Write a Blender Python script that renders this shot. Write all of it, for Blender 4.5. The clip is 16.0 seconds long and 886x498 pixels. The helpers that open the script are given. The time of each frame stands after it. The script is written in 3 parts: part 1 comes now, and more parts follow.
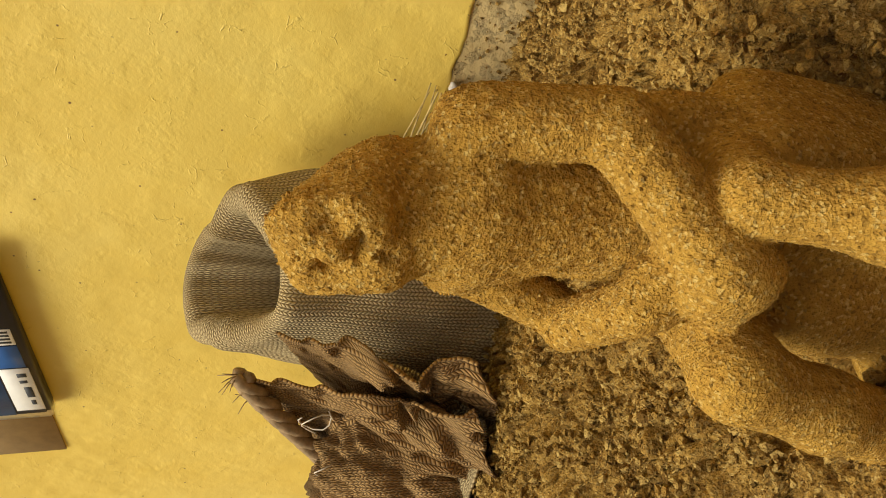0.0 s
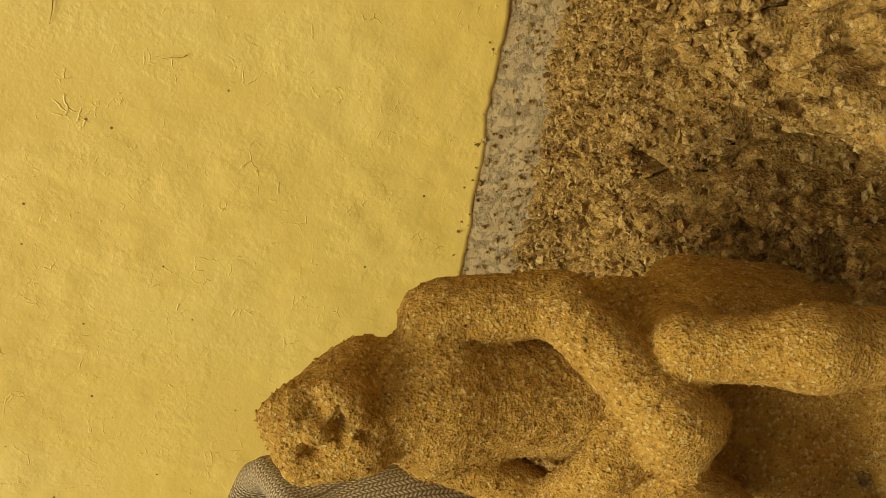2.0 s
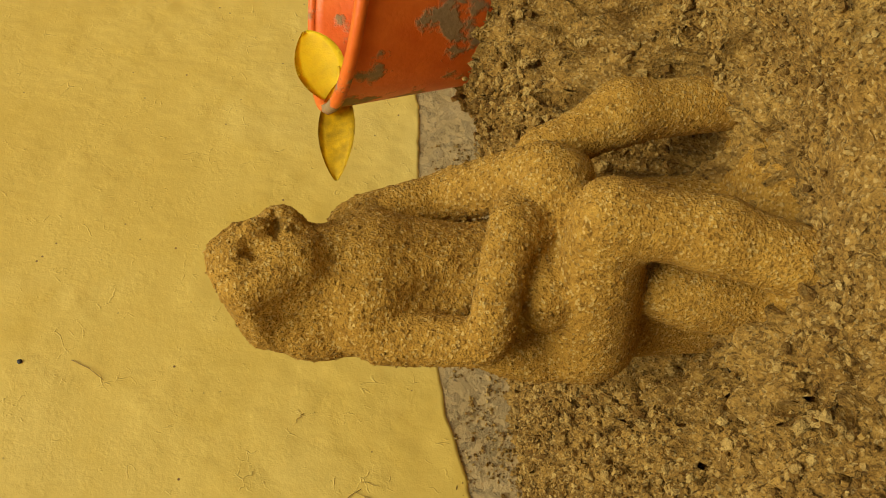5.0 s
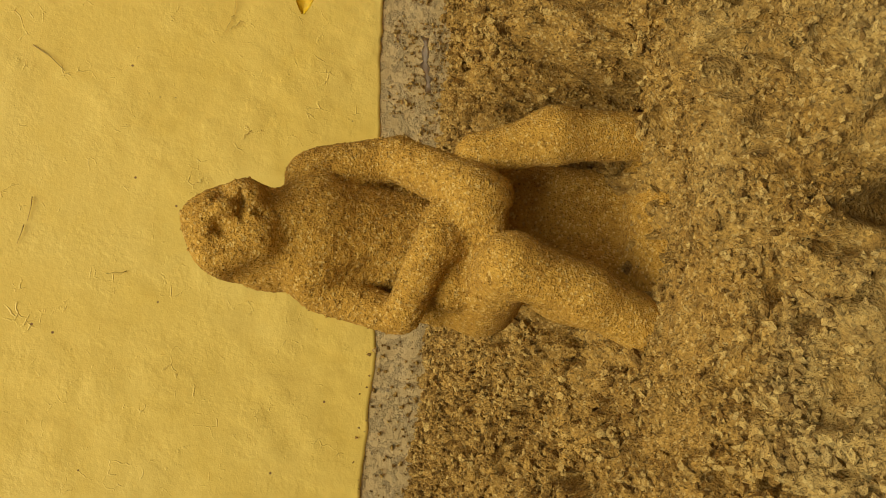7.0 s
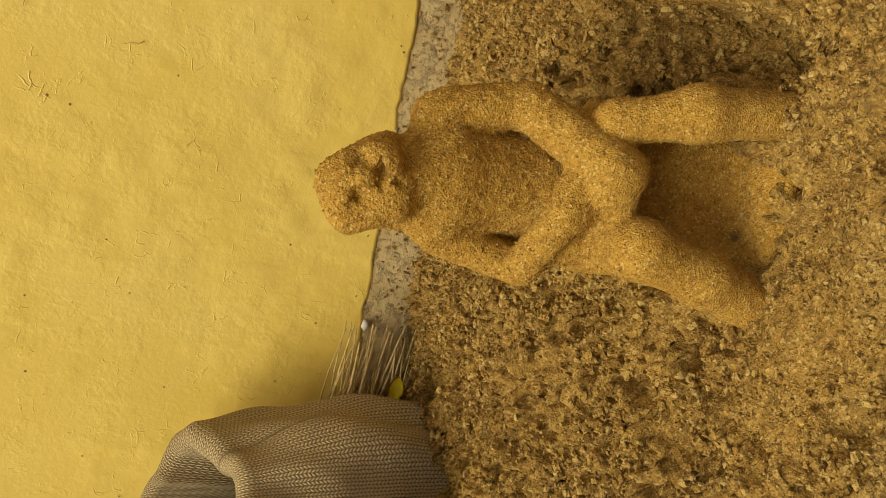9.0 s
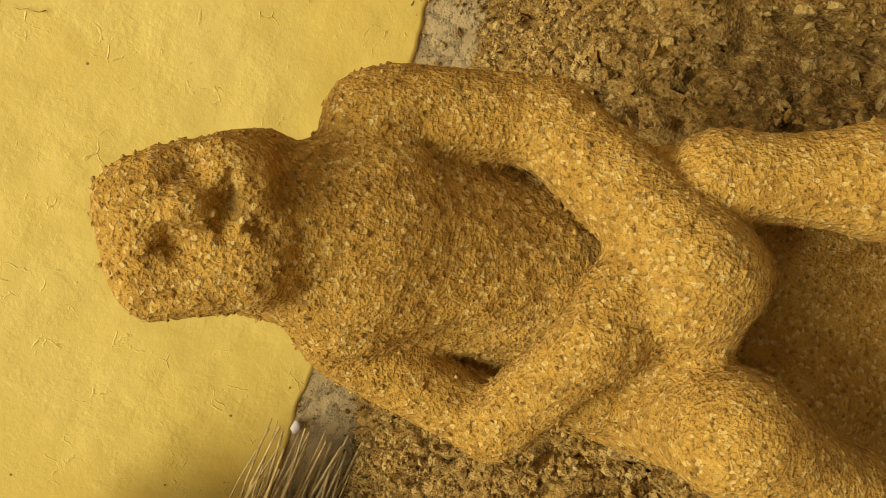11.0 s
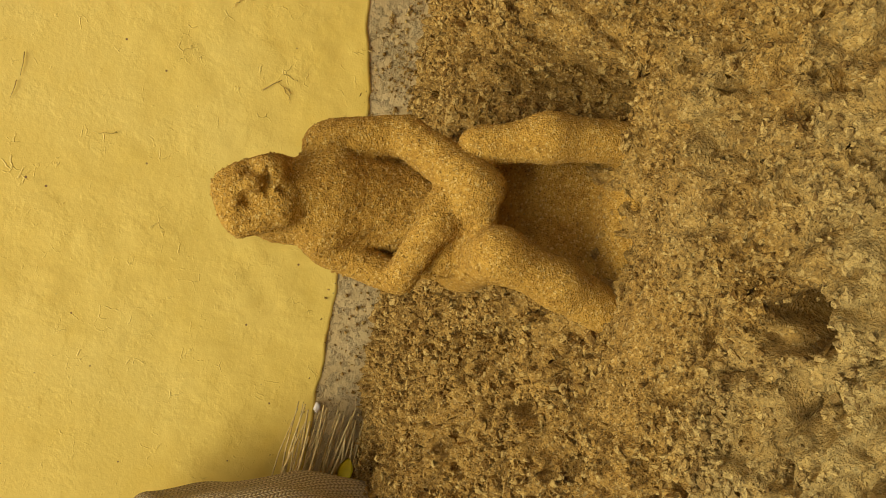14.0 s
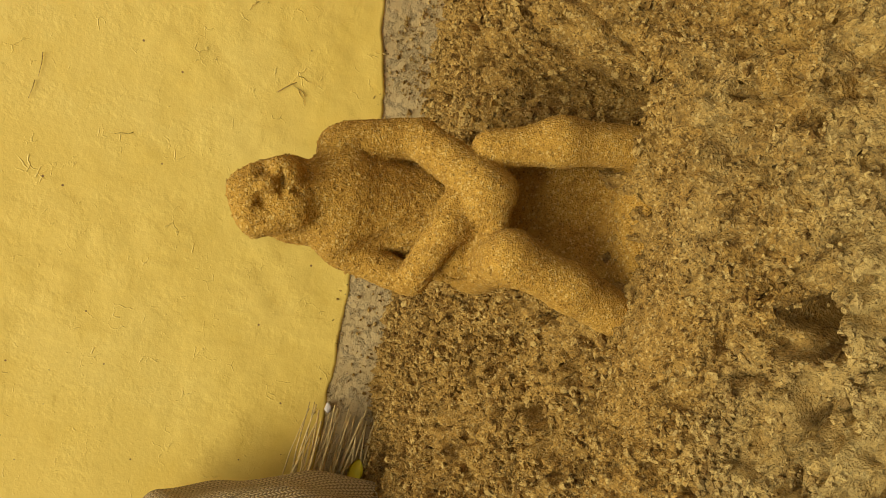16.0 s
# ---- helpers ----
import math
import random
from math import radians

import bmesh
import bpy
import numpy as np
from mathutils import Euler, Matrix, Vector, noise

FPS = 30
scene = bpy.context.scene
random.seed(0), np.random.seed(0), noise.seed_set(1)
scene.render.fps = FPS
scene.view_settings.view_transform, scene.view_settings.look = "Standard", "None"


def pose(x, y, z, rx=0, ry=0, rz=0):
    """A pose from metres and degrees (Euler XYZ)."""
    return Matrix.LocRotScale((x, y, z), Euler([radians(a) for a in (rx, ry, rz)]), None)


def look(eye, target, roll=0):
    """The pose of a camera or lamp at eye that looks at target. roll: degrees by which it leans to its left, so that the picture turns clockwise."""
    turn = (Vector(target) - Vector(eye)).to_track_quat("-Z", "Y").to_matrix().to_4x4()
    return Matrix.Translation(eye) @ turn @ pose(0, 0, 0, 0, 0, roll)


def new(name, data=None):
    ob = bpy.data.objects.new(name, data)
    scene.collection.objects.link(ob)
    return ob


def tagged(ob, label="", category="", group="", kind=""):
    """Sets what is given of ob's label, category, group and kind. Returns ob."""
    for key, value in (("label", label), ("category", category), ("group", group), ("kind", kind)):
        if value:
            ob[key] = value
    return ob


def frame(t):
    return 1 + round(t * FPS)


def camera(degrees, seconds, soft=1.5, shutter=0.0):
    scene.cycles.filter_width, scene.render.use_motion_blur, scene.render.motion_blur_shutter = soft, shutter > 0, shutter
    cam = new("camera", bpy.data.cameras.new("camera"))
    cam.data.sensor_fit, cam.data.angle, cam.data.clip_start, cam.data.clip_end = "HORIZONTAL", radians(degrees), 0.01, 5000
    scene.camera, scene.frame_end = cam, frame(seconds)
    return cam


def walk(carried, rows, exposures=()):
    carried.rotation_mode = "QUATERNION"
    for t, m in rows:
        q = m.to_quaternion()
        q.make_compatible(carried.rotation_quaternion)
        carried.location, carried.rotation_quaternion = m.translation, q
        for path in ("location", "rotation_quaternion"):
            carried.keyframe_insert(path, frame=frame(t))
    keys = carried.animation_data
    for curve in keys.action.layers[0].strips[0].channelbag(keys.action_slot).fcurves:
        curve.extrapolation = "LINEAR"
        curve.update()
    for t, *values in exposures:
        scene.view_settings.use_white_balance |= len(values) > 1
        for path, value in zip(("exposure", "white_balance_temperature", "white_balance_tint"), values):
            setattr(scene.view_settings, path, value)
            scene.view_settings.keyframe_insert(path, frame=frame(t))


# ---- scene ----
cam = camera(53.4, 16.0, soft=1.0)
PATH = [
    (0, (0.356, -0.779, 0.383), (-1.037, 0.548, -0.162), -87.0),
    (0.5, (0.377, -0.759, 0.374), (-1.084, 0.45, -0.261), -87.0),
    (1, (0.391, -0.754, 0.364), (-1.014, 0.508, -0.294), -86.6),
    (1.5, (0.385, -0.788, 0.369), (-0.846, 0.687, -0.187), -85.4),
    (2, (0.35, -0.847, 0.37), (-0.515, 0.895, -0.094), -87.5),
    (2.5, (0.268, -0.931, 0.38), (-0.211, 0.957, -0.072), -83.6),
    (3, (0.136, -0.972, 0.381), (0.172, 0.992, 0.004), -81.2),
    (3.5, (0.017, -0.981, 0.366), (0.565, 0.908, -0.001), -82.3),
    (3.7, (-0.019, -0.973, 0.357), (0.644, 0.883, 0.017), -84.1),
    (5.8, (-0.2, -0.872, 0.293), (1.147, 0.569, -0.036), -85.7),
    (6, (-0.208, -0.893, 0.291), (1.027, 0.647, -0.031), -84.3),
    (6.3, (-0.173, -0.935, 0.304), (0.826, 0.751, -0.097), -80.4),
    (6.5, (-0.123, -0.982, 0.315), (0.657, 0.806, -0.125), -80.2),
    (7, (0.034, -1.075, 0.346), (0.321, 0.83, -0.19), -82.4),
    (7.5, (0.119, -1.103, 0.363), (0.03, 0.816, -0.192), -86.2),
    (8, (0.166, -1.091, 0.414), (-0.093, 0.818, -0.122), -86.9),
    (8.5, (0.223, -1.089, 0.477), (-0.21, 0.702, -0.299), -89.4),
    (8.7, (0.223, -1.068, 0.493), (-0.271, 0.696, -0.309), -88.2),
    (10.8, (0.173, -0.788, 0.364), (-0.203, 1.032, -0.375), -74.6),
    (11, (0.173, -0.792, 0.359), (-0.193, 1.021, -0.402), -75.6),
    (11.5, (0.173, -0.827, 0.354), (-0.222, 0.989, -0.385), -78.1),
    (12, (0.177, -0.947, 0.365), (-0.137, 0.867, -0.417), -79.7),
    (12.5, (0.171, -1.066, 0.4), (-0.074, 0.754, -0.394), -80.9),
    (13, (0.16, -1.125, 0.41), (-0.055, 0.712, -0.35), -82.0),
    (13.5, (0.152, -1.135, 0.417), (-0.036, 0.71, -0.332), -81.4),
    (14, (0.153, -1.137, 0.419), (-0.03, 0.72, -0.301), -81.3),
    (14.5, (0.15, -1.139, 0.419), (-0.047, 0.725, -0.277), -81.5),
    (15, (0.148, -1.138, 0.418), (-0.022, 0.721, -0.298), -80.9),
    (15.5, (0.151, -1.139, 0.42), (0.018, 0.728, -0.286), -80.2),
    (16, (0.153, -1.141, 0.421), (-0.029, 0.726, -0.274), -80.7),
]
LIGHT = ((0.0, 0.04, 6500, 10), (1.0, 0.12, 6500, 10), (2.0, -0.16, 6600, 10), (2.5, -0.2, 6750, 10), (3.5, -0.36, 6900, 10), (5.8, -0.25, 6800, 10), (7.0, -0.2, 6800, 10),
         (8.7, -0.14, 6700, 10), (10.8, 0.08, 6500, 10), (11.5, 0.09, 6500, 10), (12.5, -0.08, 6500, 10), (16.0, -0.07, 6550, 10))
walk(cam, [(t, look(eye, target, roll)) for t, eye, target, roll in PATH], LIGHT)

# ---------- world and light ----------
SUN_AZ, SUN_EL = radians(-40), radians(57)
world = bpy.data.worlds.new("sky")
world.use_nodes = True
scene.world = world
wt = world.node_tree
sky = wt.nodes.new("ShaderNodeTexSky")
sky.sky_type, sky.sun_disc = "NISHITA", False
sky.sun_elevation, sky.sun_rotation = SUN_EL, math.pi + SUN_AZ
sky.air_density, sky.dust_density = 1.0, 4.0
wt.links.new(sky.outputs[0], wt.nodes["Background"].inputs[0])
wt.nodes["Background"].inputs[1].default_value = 0.048
sun = new("sun", bpy.data.lights.new("sun", "SUN"))
sun.data.energy, sun.data.angle, sun.data.color = 4.3, radians(40), (1.0, 0.935, 0.77)
sun.matrix_world = look((4 * math.sin(SUN_AZ), -4 * math.cos(SUN_AZ), 4 * math.tan(SUN_EL)), (0, 0, 0))


# ---------- noise on arrays ----------
def hash01(ix, iy, iz, seed):
    n = (ix.astype(np.int64) * 374761393 + iy.astype(np.int64) * 668265263 + iz.astype(np.int64) * 2147483647 + seed * 974634777) & 0xFFFFFFFF
    n = ((n ^ (n >> 13)) * 1274126177) & 0xFFFFFFFF
    n = ((n ^ (n >> 16)) * 2246822519) & 0xFFFFFFFF
    return ((n ^ (n >> 15)) & 0xFFFFFF) / float(0xFFFFFF)


def value2(x, y, seed):
    ix, iy = np.floor(x), np.floor(y)
    fx, fy = x - ix, y - iy
    fx, fy = fx * fx * (3 - 2 * fx), fy * fy * (3 - 2 * fy)
    zero = np.zeros_like(ix)
    a, b = hash01(ix, iy, zero, seed), hash01(ix + 1, iy, zero, seed)
    c, d = hash01(ix, iy + 1, zero, seed), hash01(ix + 1, iy + 1, zero, seed)
    return (a * (1 - fx) + b * fx) * (1 - fy) + (c * (1 - fx) + d * fx) * fy * 1.0 - 0.5


def value3(x, y, z, seed):
    ix, iy, iz = np.floor(x), np.floor(y), np.floor(z)
    fx, fy, fz = x - ix, y - iy, z - iz
    fx, fy, fz = fx * fx * (3 - 2 * fx), fy * fy * (3 - 2 * fy), fz * fz * (3 - 2 * fz)
    out = 0
    for dx, wx in ((0, 1 - fx), (1, fx)):
        for dy, wy in ((0, 1 - fy), (1, fy)):
            for dz, wz in ((0, 1 - fz), (1, fz)):
                out = out + hash01(ix + dx, iy + dy, iz + dz, seed) * wx * wy * wz
    return out - 0.5


def crumbs(x, y, size, seed):
    """Packed crumbs: a domed profile with creases between cells, and a random level for each cell."""
    px, py = x / size, y / size
    ix, iy = np.floor(px), np.floor(py)
    f1, f2, lev = np.full_like(px, 9.0), np.full_like(px, 9.0), np.zeros_like(px)
    for dx in (-1, 0, 1):
        for dy in (-1, 0, 1):
            cx, cy = ix + dx, iy + dy
            one = np.ones_like(cx)
            d = np.hypot(px - cx - hash01(cx, cy, one, seed), py - cy - hash01(cx, cy, one * 2, seed))
            near = d < f1
            f2 = np.where(near, f1, np.minimum(f2, d))
            lev = np.where(near, hash01(cx, cy, one * 3, seed), lev)
            f1 = np.where(near, d, f1)
    return np.clip((f2 - f1) * 2.2, 0, 1) ** 0.75, lev


def step(a, b, x):
    u = np.clip((x - a) / (b - a), 0, 1)
    return u * u * (3 - 2 * u)


# ---------- materials ----------
def material(name, rough=0.9, metal=0.0):
    m = bpy.data.materials.new(name)
    m.use_nodes = True
    b = m.node_tree.nodes["Principled BSDF"]
    b.inputs["Roughness"].default_value, b.inputs["Metallic"].default_value = rough, metal
    return m, m.node_tree, b


def node(nt, kind, **inputs):
    n = nt.nodes.new(kind)
    for k, v in inputs.items():
        n.inputs[k.replace("_", " ")].default_value = v
    return n


def coords(nt, which="Object", scale=(1, 1, 1)):
    c = nt.nodes.new("ShaderNodeTexCoord")
    mp = nt.nodes.new("ShaderNodeMapping")
    mp.inputs["Scale"].default_value = scale
    nt.links.new(c.outputs[which], mp.inputs["Vector"])
    return mp.outputs[0]


def noise_tex(nt, vec, scale, detail=3, rough=0.6):
    n = node(nt, "ShaderNodeTexNoise", Scale=scale, Detail=detail, Roughness=rough)
    nt.links.new(vec, n.inputs["Vector"])
    return n.outputs["Fac"]


def ramp(nt, fac, stops):
    r = nt.nodes.new("ShaderNodeValToRGB")
    els = r.color_ramp.elements
    while len(els) < len(stops):
        els.new(0.5)
    for e, (p, c) in zip(els, stops):
        e.position, e.color = p, (*c, 1)
    nt.links.new(fac, r.inputs[0])
    return r.outputs[0]


def grey(nt, fac, lo, hi, a=0.0, b=1.0):
    r = nt.nodes.new("ShaderNodeMapRange")
    for k, v in (("From Min", lo), ("From Max", hi), ("To Min", a), ("To Max", b)):
        r.inputs[k].default_value = v
    nt.links.new(fac, r.inputs["Value"])
    return r.outputs[0]


def mix(nt, fac, a, b, mode="MIX"):
    m = nt.nodes.new("ShaderNodeMix")
    m.data_type, m.blend_type = "RGBA", mode
    for sock, v in ((m.inputs[0], fac), (m.inputs[6], a), (m.inputs[7], b)):
        if isinstance(v, bpy.types.NodeSocket):
            nt.links.new(v, sock)
        else:
            sock.default_value = v if isinstance(v, (int, float)) else (*v, 1)
    return m.outputs[2]


def bump(nt, bsdf, height, strength, distance, chain=None):
    b = node(nt, "ShaderNodeBump", Strength=strength, Distance=distance)
    nt.links.new(height, b.inputs["Height"])
    if chain is not None:
        nt.links.new(chain, b.inputs["Normal"])
    nt.links.new(b.outputs[0], bsdf.inputs["Normal"])
    return b.outputs[0]


def sand_material(name, dark, mid, light, pale, islands=False, speckle=0.5, grit=520.0, dry=None):
    m, nt, b = material(name, 0.95)
    v = coords(nt)
    grain = noise_tex(nt, v, grit, 3, 0.75)
    patch = noise_tex(nt, v, 9, 4)
    clump = noise_tex(nt, v, 130, 5, 0.8)
    base = ramp(nt, clump, [(0.34, dark), (0.5, mid), (0.64, light)])
    damp = ramp(nt, patch, [(0.35, [c * 0.78 for c in mid]), (0.65, light)])
    col = mix(nt, 0.35, base, damp)
    col = mix(nt, grey(nt, grain, 0.40, 0.30, 0, 0.75), col, [c * 0.5 for c in dark])
    speck = node(nt, "ShaderNodeTexVoronoi", Scale=grit * 1.15)
    nt.links.new(v, speck.inputs["Vector"])
    sep = nt.nodes.new("ShaderNodeSeparateColor")
    nt.links.new(speck.outputs["Color"], sep.inputs[0])
    col = mix(nt, grey(nt, sep.outputs[0], 0.78, 0.95, 0, speckle), col, pale)
    col = mix(nt, grey(nt, sep.outputs[1], 0.80, 0.97, 0, 0.55), col, [c * 0.5 for c in dark])
    if dry is not None:
        # drier, paler sand out on the open heap
        sp = nt.nodes.new("ShaderNodeSeparateXYZ")
        nt.links.new(v, sp.inputs[0])
        edge = nt.nodes.new("ShaderNodeMath")
        edge.operation = "MULTIPLY_ADD"
        nt.links.new(noise_tex(nt, v, 7, 5, 0.65), edge.inputs[0])
        edge.inputs[1].default_value = 0.55
        nt.links.new(sp.outputs[1], edge.inputs[2])
        bleach = mix(nt, grain, [c * 0.55 for c in dry], dry)
        col = mix(nt, grey(nt, edge.outputs[0], -0.42, -0.60, 0, 0.55), col, bleach)
    if islands:
        geo = nt.nodes.new("ShaderNodeNewGeometry")
        rnd = geo.outputs["Random Per Island"]
        col = mix(nt, grey(nt, rnd, 0.65, 1.0, 0, 0.6), col, pale)
        col = mix(nt, grey(nt, rnd, 0.0, 0.45, 0.8, 0), col, dark)
    nt.links.new(col, b.inputs["Base Color"])
    n1 = bump(nt, b, grain, 0.8, 0.0032)
    bump(nt, b, speck.outputs["Distance"], 0.5, 0.0016, n1)
    b.inputs["Specular IOR Level"].default_value = 0.25
    return m


def plain(name, colour, rough=0.6, metal=0.0, vary=0.15, scale=40, relief=0.0006):
    m, nt, b = material(name, rough, metal)
    v = coords(nt)
    n = noise_tex(nt, v, scale, 4)
    fine = noise_tex(nt, v, scale * 9, 2)
    lo = [c * (1 - vary) for c in colour]
    hi = [min(1, c * (1 + vary)) for c in colour]
    nt.links.new(ramp(nt, n, [(0.3, lo), (0.7, hi)]), b.inputs["Base Color"])
    bump(nt, b, fine, 0.3, relief)
    return m


SAND = sand_material("loose_sand", (0.085, 0.040, 0.007), (0.29, 0.158, 0.028), (0.52, 0.322, 0.074), (0.68, 0.50, 0.18), False, 0.46, dry=(0.66, 0.505, 0.18))
CRUMB = sand_material("sand_clods", (0.13, 0.064, 0.010), (0.32, 0.180, 0.034), (0.48, 0.296, 0.068), (0.64, 0.46, 0.15), True, dry=(0.72, 0.56, 0.22))
CARVED = sand_material("packed_sand", (0.27, 0.128, 0.015), (0.49, 0.262, 0.036), (0.61, 0.355, 0.060), (0.80, 0.58, 0.19), False, 0.55, 640.0)


def wall_paint():
    m, nt, b = material("yellow_limewash", 0.5)
    v = coords(nt)
    big = noise_tex(nt, v, 2.2, 4, 0.6)
    mid = noise_tex(nt, v, 14, 5, 0.65)
    col = ramp(nt, big, [(0.3, (0.74, 0.53, 0.095)), (0.5, (0.81, 0.60, 0.125)), (0.7, (0.84, 0.655, 0.17))])
    col = mix(nt, grey(nt, mid, 0.52, 0.72, 0, 0.35), col, (0.76, 0.53, 0.07))
    pits = node(nt, "ShaderNodeTexVoronoi", Scale=42.0)
    nt.links.new(v, pits.inputs["Vector"])
    few = noise_tex(nt, v, 31, 2)
    hole = nt.nodes.new("ShaderNodeMath")
    hole.operation = "MULTIPLY"
    nt.links.new(grey(nt, pits.outputs["Distance"], 0.05, 0.075, 1, 0), hole.inputs[0])
    nt.links.new(grey(nt, few, 0.49, 0.54), hole.inputs[1])
    col = mix(nt, hole.outputs[0], col, (0.20, 0.10, 0.03))
    nt.links.new(col, b.inputs["Base Color"])
    # trowel sweeps, crazed paint and fine grain
    warp = node(nt, "ShaderNodeTexNoise", Scale=16.0, Detail=4.0)
    nt.links.new(v, warp.inputs["Vector"])
    w2 = nt.nodes.new("ShaderNodeVectorMath")
    w2.operation = "MULTIPLY_ADD"
    nt.links.new(warp.outputs["Color"], w2.inputs[0])
    w2.inputs[1].default_value = (0.05, 0.05, 0.05)
    nt.links.new(v, w2.inputs[2])
    crack = node(nt, "ShaderNodeTexVoronoi", Scale=46.0)
    crack.feature = "DISTANCE_TO_EDGE"
    nt.links.new(w2.outputs[0], crack.inputs["Vector"])
    line = grey(nt, crack.outputs["Distance"], 0.0, 0.045, 1, 0)
    gate = nt.nodes.new("ShaderNodeMath")
    gate.operation = "MULTIPLY"
    nt.links.new(line, gate.inputs[0])
    nt.links.new(grey(nt, noise_tex(nt, v, 24, 5, 0.75), 0.55, 0.64), gate.inputs[1])
    flake = grey(nt, noise_tex(nt, v, 9, 6, 0.62), 0.50, 0.56)
    n0 = bump(nt, b, noise_tex(nt, v, 80, 6, 0.68), 0.24, 0.003)
    n1 = bump(nt, b, flake, 0.30, 0.0010, n0)
    n2 = bump(nt, b, gate.outputs[0], 0.5, 0.0010, n1)
    inked = mix(nt, grey(nt, gate.outputs[0], 0.3, 1.0, 0, 0.5), col, (0.40, 0.26, 0.05))
    nt.links.new(inked, b.inputs["Base Color"])
    bump(nt, b, noise_tex(nt, v, 420, 2), 0.2, 0.0006, n2)
    return m


def cement():
    m, nt, b = material("bare_cement", 0.9)
    v = coords(nt)
    n = noise_tex(nt, v, 30, 5, 0.65)
    col = ramp(nt, n, [(0.3, (0.46, 0.33, 0.130)), (0.5, (0.60, 0.445, 0.190)), (0.7, (0.68, 0.52, 0.245))])
    pits = noise_tex(nt, v, 130, 3)
    col = mix(nt, grey(nt, pits, 0.62, 0.70, 0, 0.7), col, (0.17, 0.12, 0.06))
    stuck = noise_tex(nt, v, 60, 8, 0.78)
    col = mix(nt, grey(nt, stuck, 0.56, 0.72, 0, 0.45), col, (0.28, 0.175, 0.05))
    nt.links.new(col, b.inputs["Base Color"])
    n1 = bump(nt, b, pits, 0.6, 0.003)
    n2 = bump(nt, b, grey(nt, stuck, 0.50, 0.66), 0.8, 0.004, n1)
    bump(nt, b, noise_tex(nt, v, 500, 2), 0.5, 0.0015, n2)
    return m


def weave(name, yarn, gap, across, along, dirt=0.25):
    """Woven sacking: fat yarns in offset rows, over the cloth's own UV in metres."""
    m, nt, b = material(name, 0.92)
    uv = coords(nt, "UV", (across, along, 1))
    sepx = nt.nodes.new("ShaderNodeSeparateXYZ")
    nt.links.new(uv, sepx.inputs[0])

    def math_node(op, a, c=None):
        k = nt.nodes.new("ShaderNodeMath")
        k.operation = op
        for i, s in enumerate((a, c)):
            if s is None:
                continue
            if isinstance(s, bpy.types.NodeSocket):
                nt.links.new(s, k.inputs[i])
            else:
                k.inputs[i].default_value = s
        return k.outputs[0]
    wob = noise_tex(nt, coords(nt, "UV"), 60, 2)
    big = noise_tex(nt, coords(nt), 14, 4)
    x = math_node("ADD", sepx.outputs[0], math_node("MULTIPLY", wob, 0.7))
    row = math_node("FLOOR", x)
    fx = math_node("SUBTRACT", x, row)
    y = math_node("ADD", sepx.outputs[1], math_node("MULTIPLY", big, 0.6))
    # the slant flips from row to row, so that the yarns stand in chevrons
    flip = math_node("MODULO", math_node("ABSOLUTE", row), 2.0)
    slant = math_node("ABSOLUTE", math_node("SUBTRACT", flip, fx))
    y = math_node("ADD", y, math_node("MULTIPLY", slant, 0.8))
    fy = math_node("SUBTRACT", y, math_node("FLOOR", y))
    hx = math_node("SINE", math_node("MULTIPLY", fx, math.pi))
    hy = math_node("SINE", math_node("MULTIPLY", fy, math.pi))
    h = math_node("POWER", math_node("MULTIPLY", hx, hy), 0.6)
    col = mix(nt, grey(nt, h, 0.25, 0.75), gap, yarn)
    col = mix(nt, grey(nt, big, 0.45, 0.7, 0, dirt), col, [c * 0.55 for c in yarn])
    nt.links.new(col, b.inputs["Base Color"])
    n1 = bump(nt, b, h, 0.9, 0.0022)
    bump(nt, b, noise_tex(nt, coords(nt), 600, 2), 0.4, 0.0006, n1)
    return m


PAINT, CEMENT = wall_paint(), cement()
JUTE = weave("jute_weave", (0.55, 0.42, 0.205), (0.21, 0.14, 0.055), 225, 160, 0.4)
OLD_JUTE = weave("old_jute", (0.42, 0.245, 0.08), (0.18, 0.10, 0.03), 330, 260, 0.8)
ROPE = plain("twisted_fibre", (0.30, 0.20, 0.10), 0.95, 0, 0.35, 160, 0.002)
THREAD = plain("pale_thread", (0.60, 0.52, 0.40), 0.8)
STRAW = plain("dry_straw", (0.64, 0.48, 0.18), 0.6, 0, 0.35, 90)
YELLOW_LEAF = plain("yellow_leaf", (0.93, 0.74, 0.015), 0.5, 0, 0.12, 60)
AMBER_LEAF = plain("amber_leaf", (0.85, 0.54, 0.02), 0.5, 0, 0.35, 90)
FOIL = plain("crumpled_foil", (0.75, 0.74, 0.72), 0.3, 0.9, 0.1, 60, 0.002)
BLUE = plain("blue_print", (0.03, 0.10, 0.30), 0.35, 0, 0.2, 30)
NAVY = plain("navy_print", (0.01, 0.015, 0.04), 0.35, 0, 0.2, 30)
WHITE = plain("white_label", (0.74, 0.72, 0.66), 0.5, 0, 0.06, 40)
INK = plain("black_ink", (0.03, 0.03, 0.03), 0.6)
DULL_BROWN = plain("dull_brown", (0.30, 0.20, 0.08), 0.8)
PAPER = plain("torn_paper", (0.72, 0.66, 0.56), 0.8, 0, 0.1, 60)
CRACK = plain("lifted_paint", (0.50, 0.35, 0.075), 0.8)
SCRATCH = plain("bare_scratch", (0.30, 0.19, 0.05), 0.9)


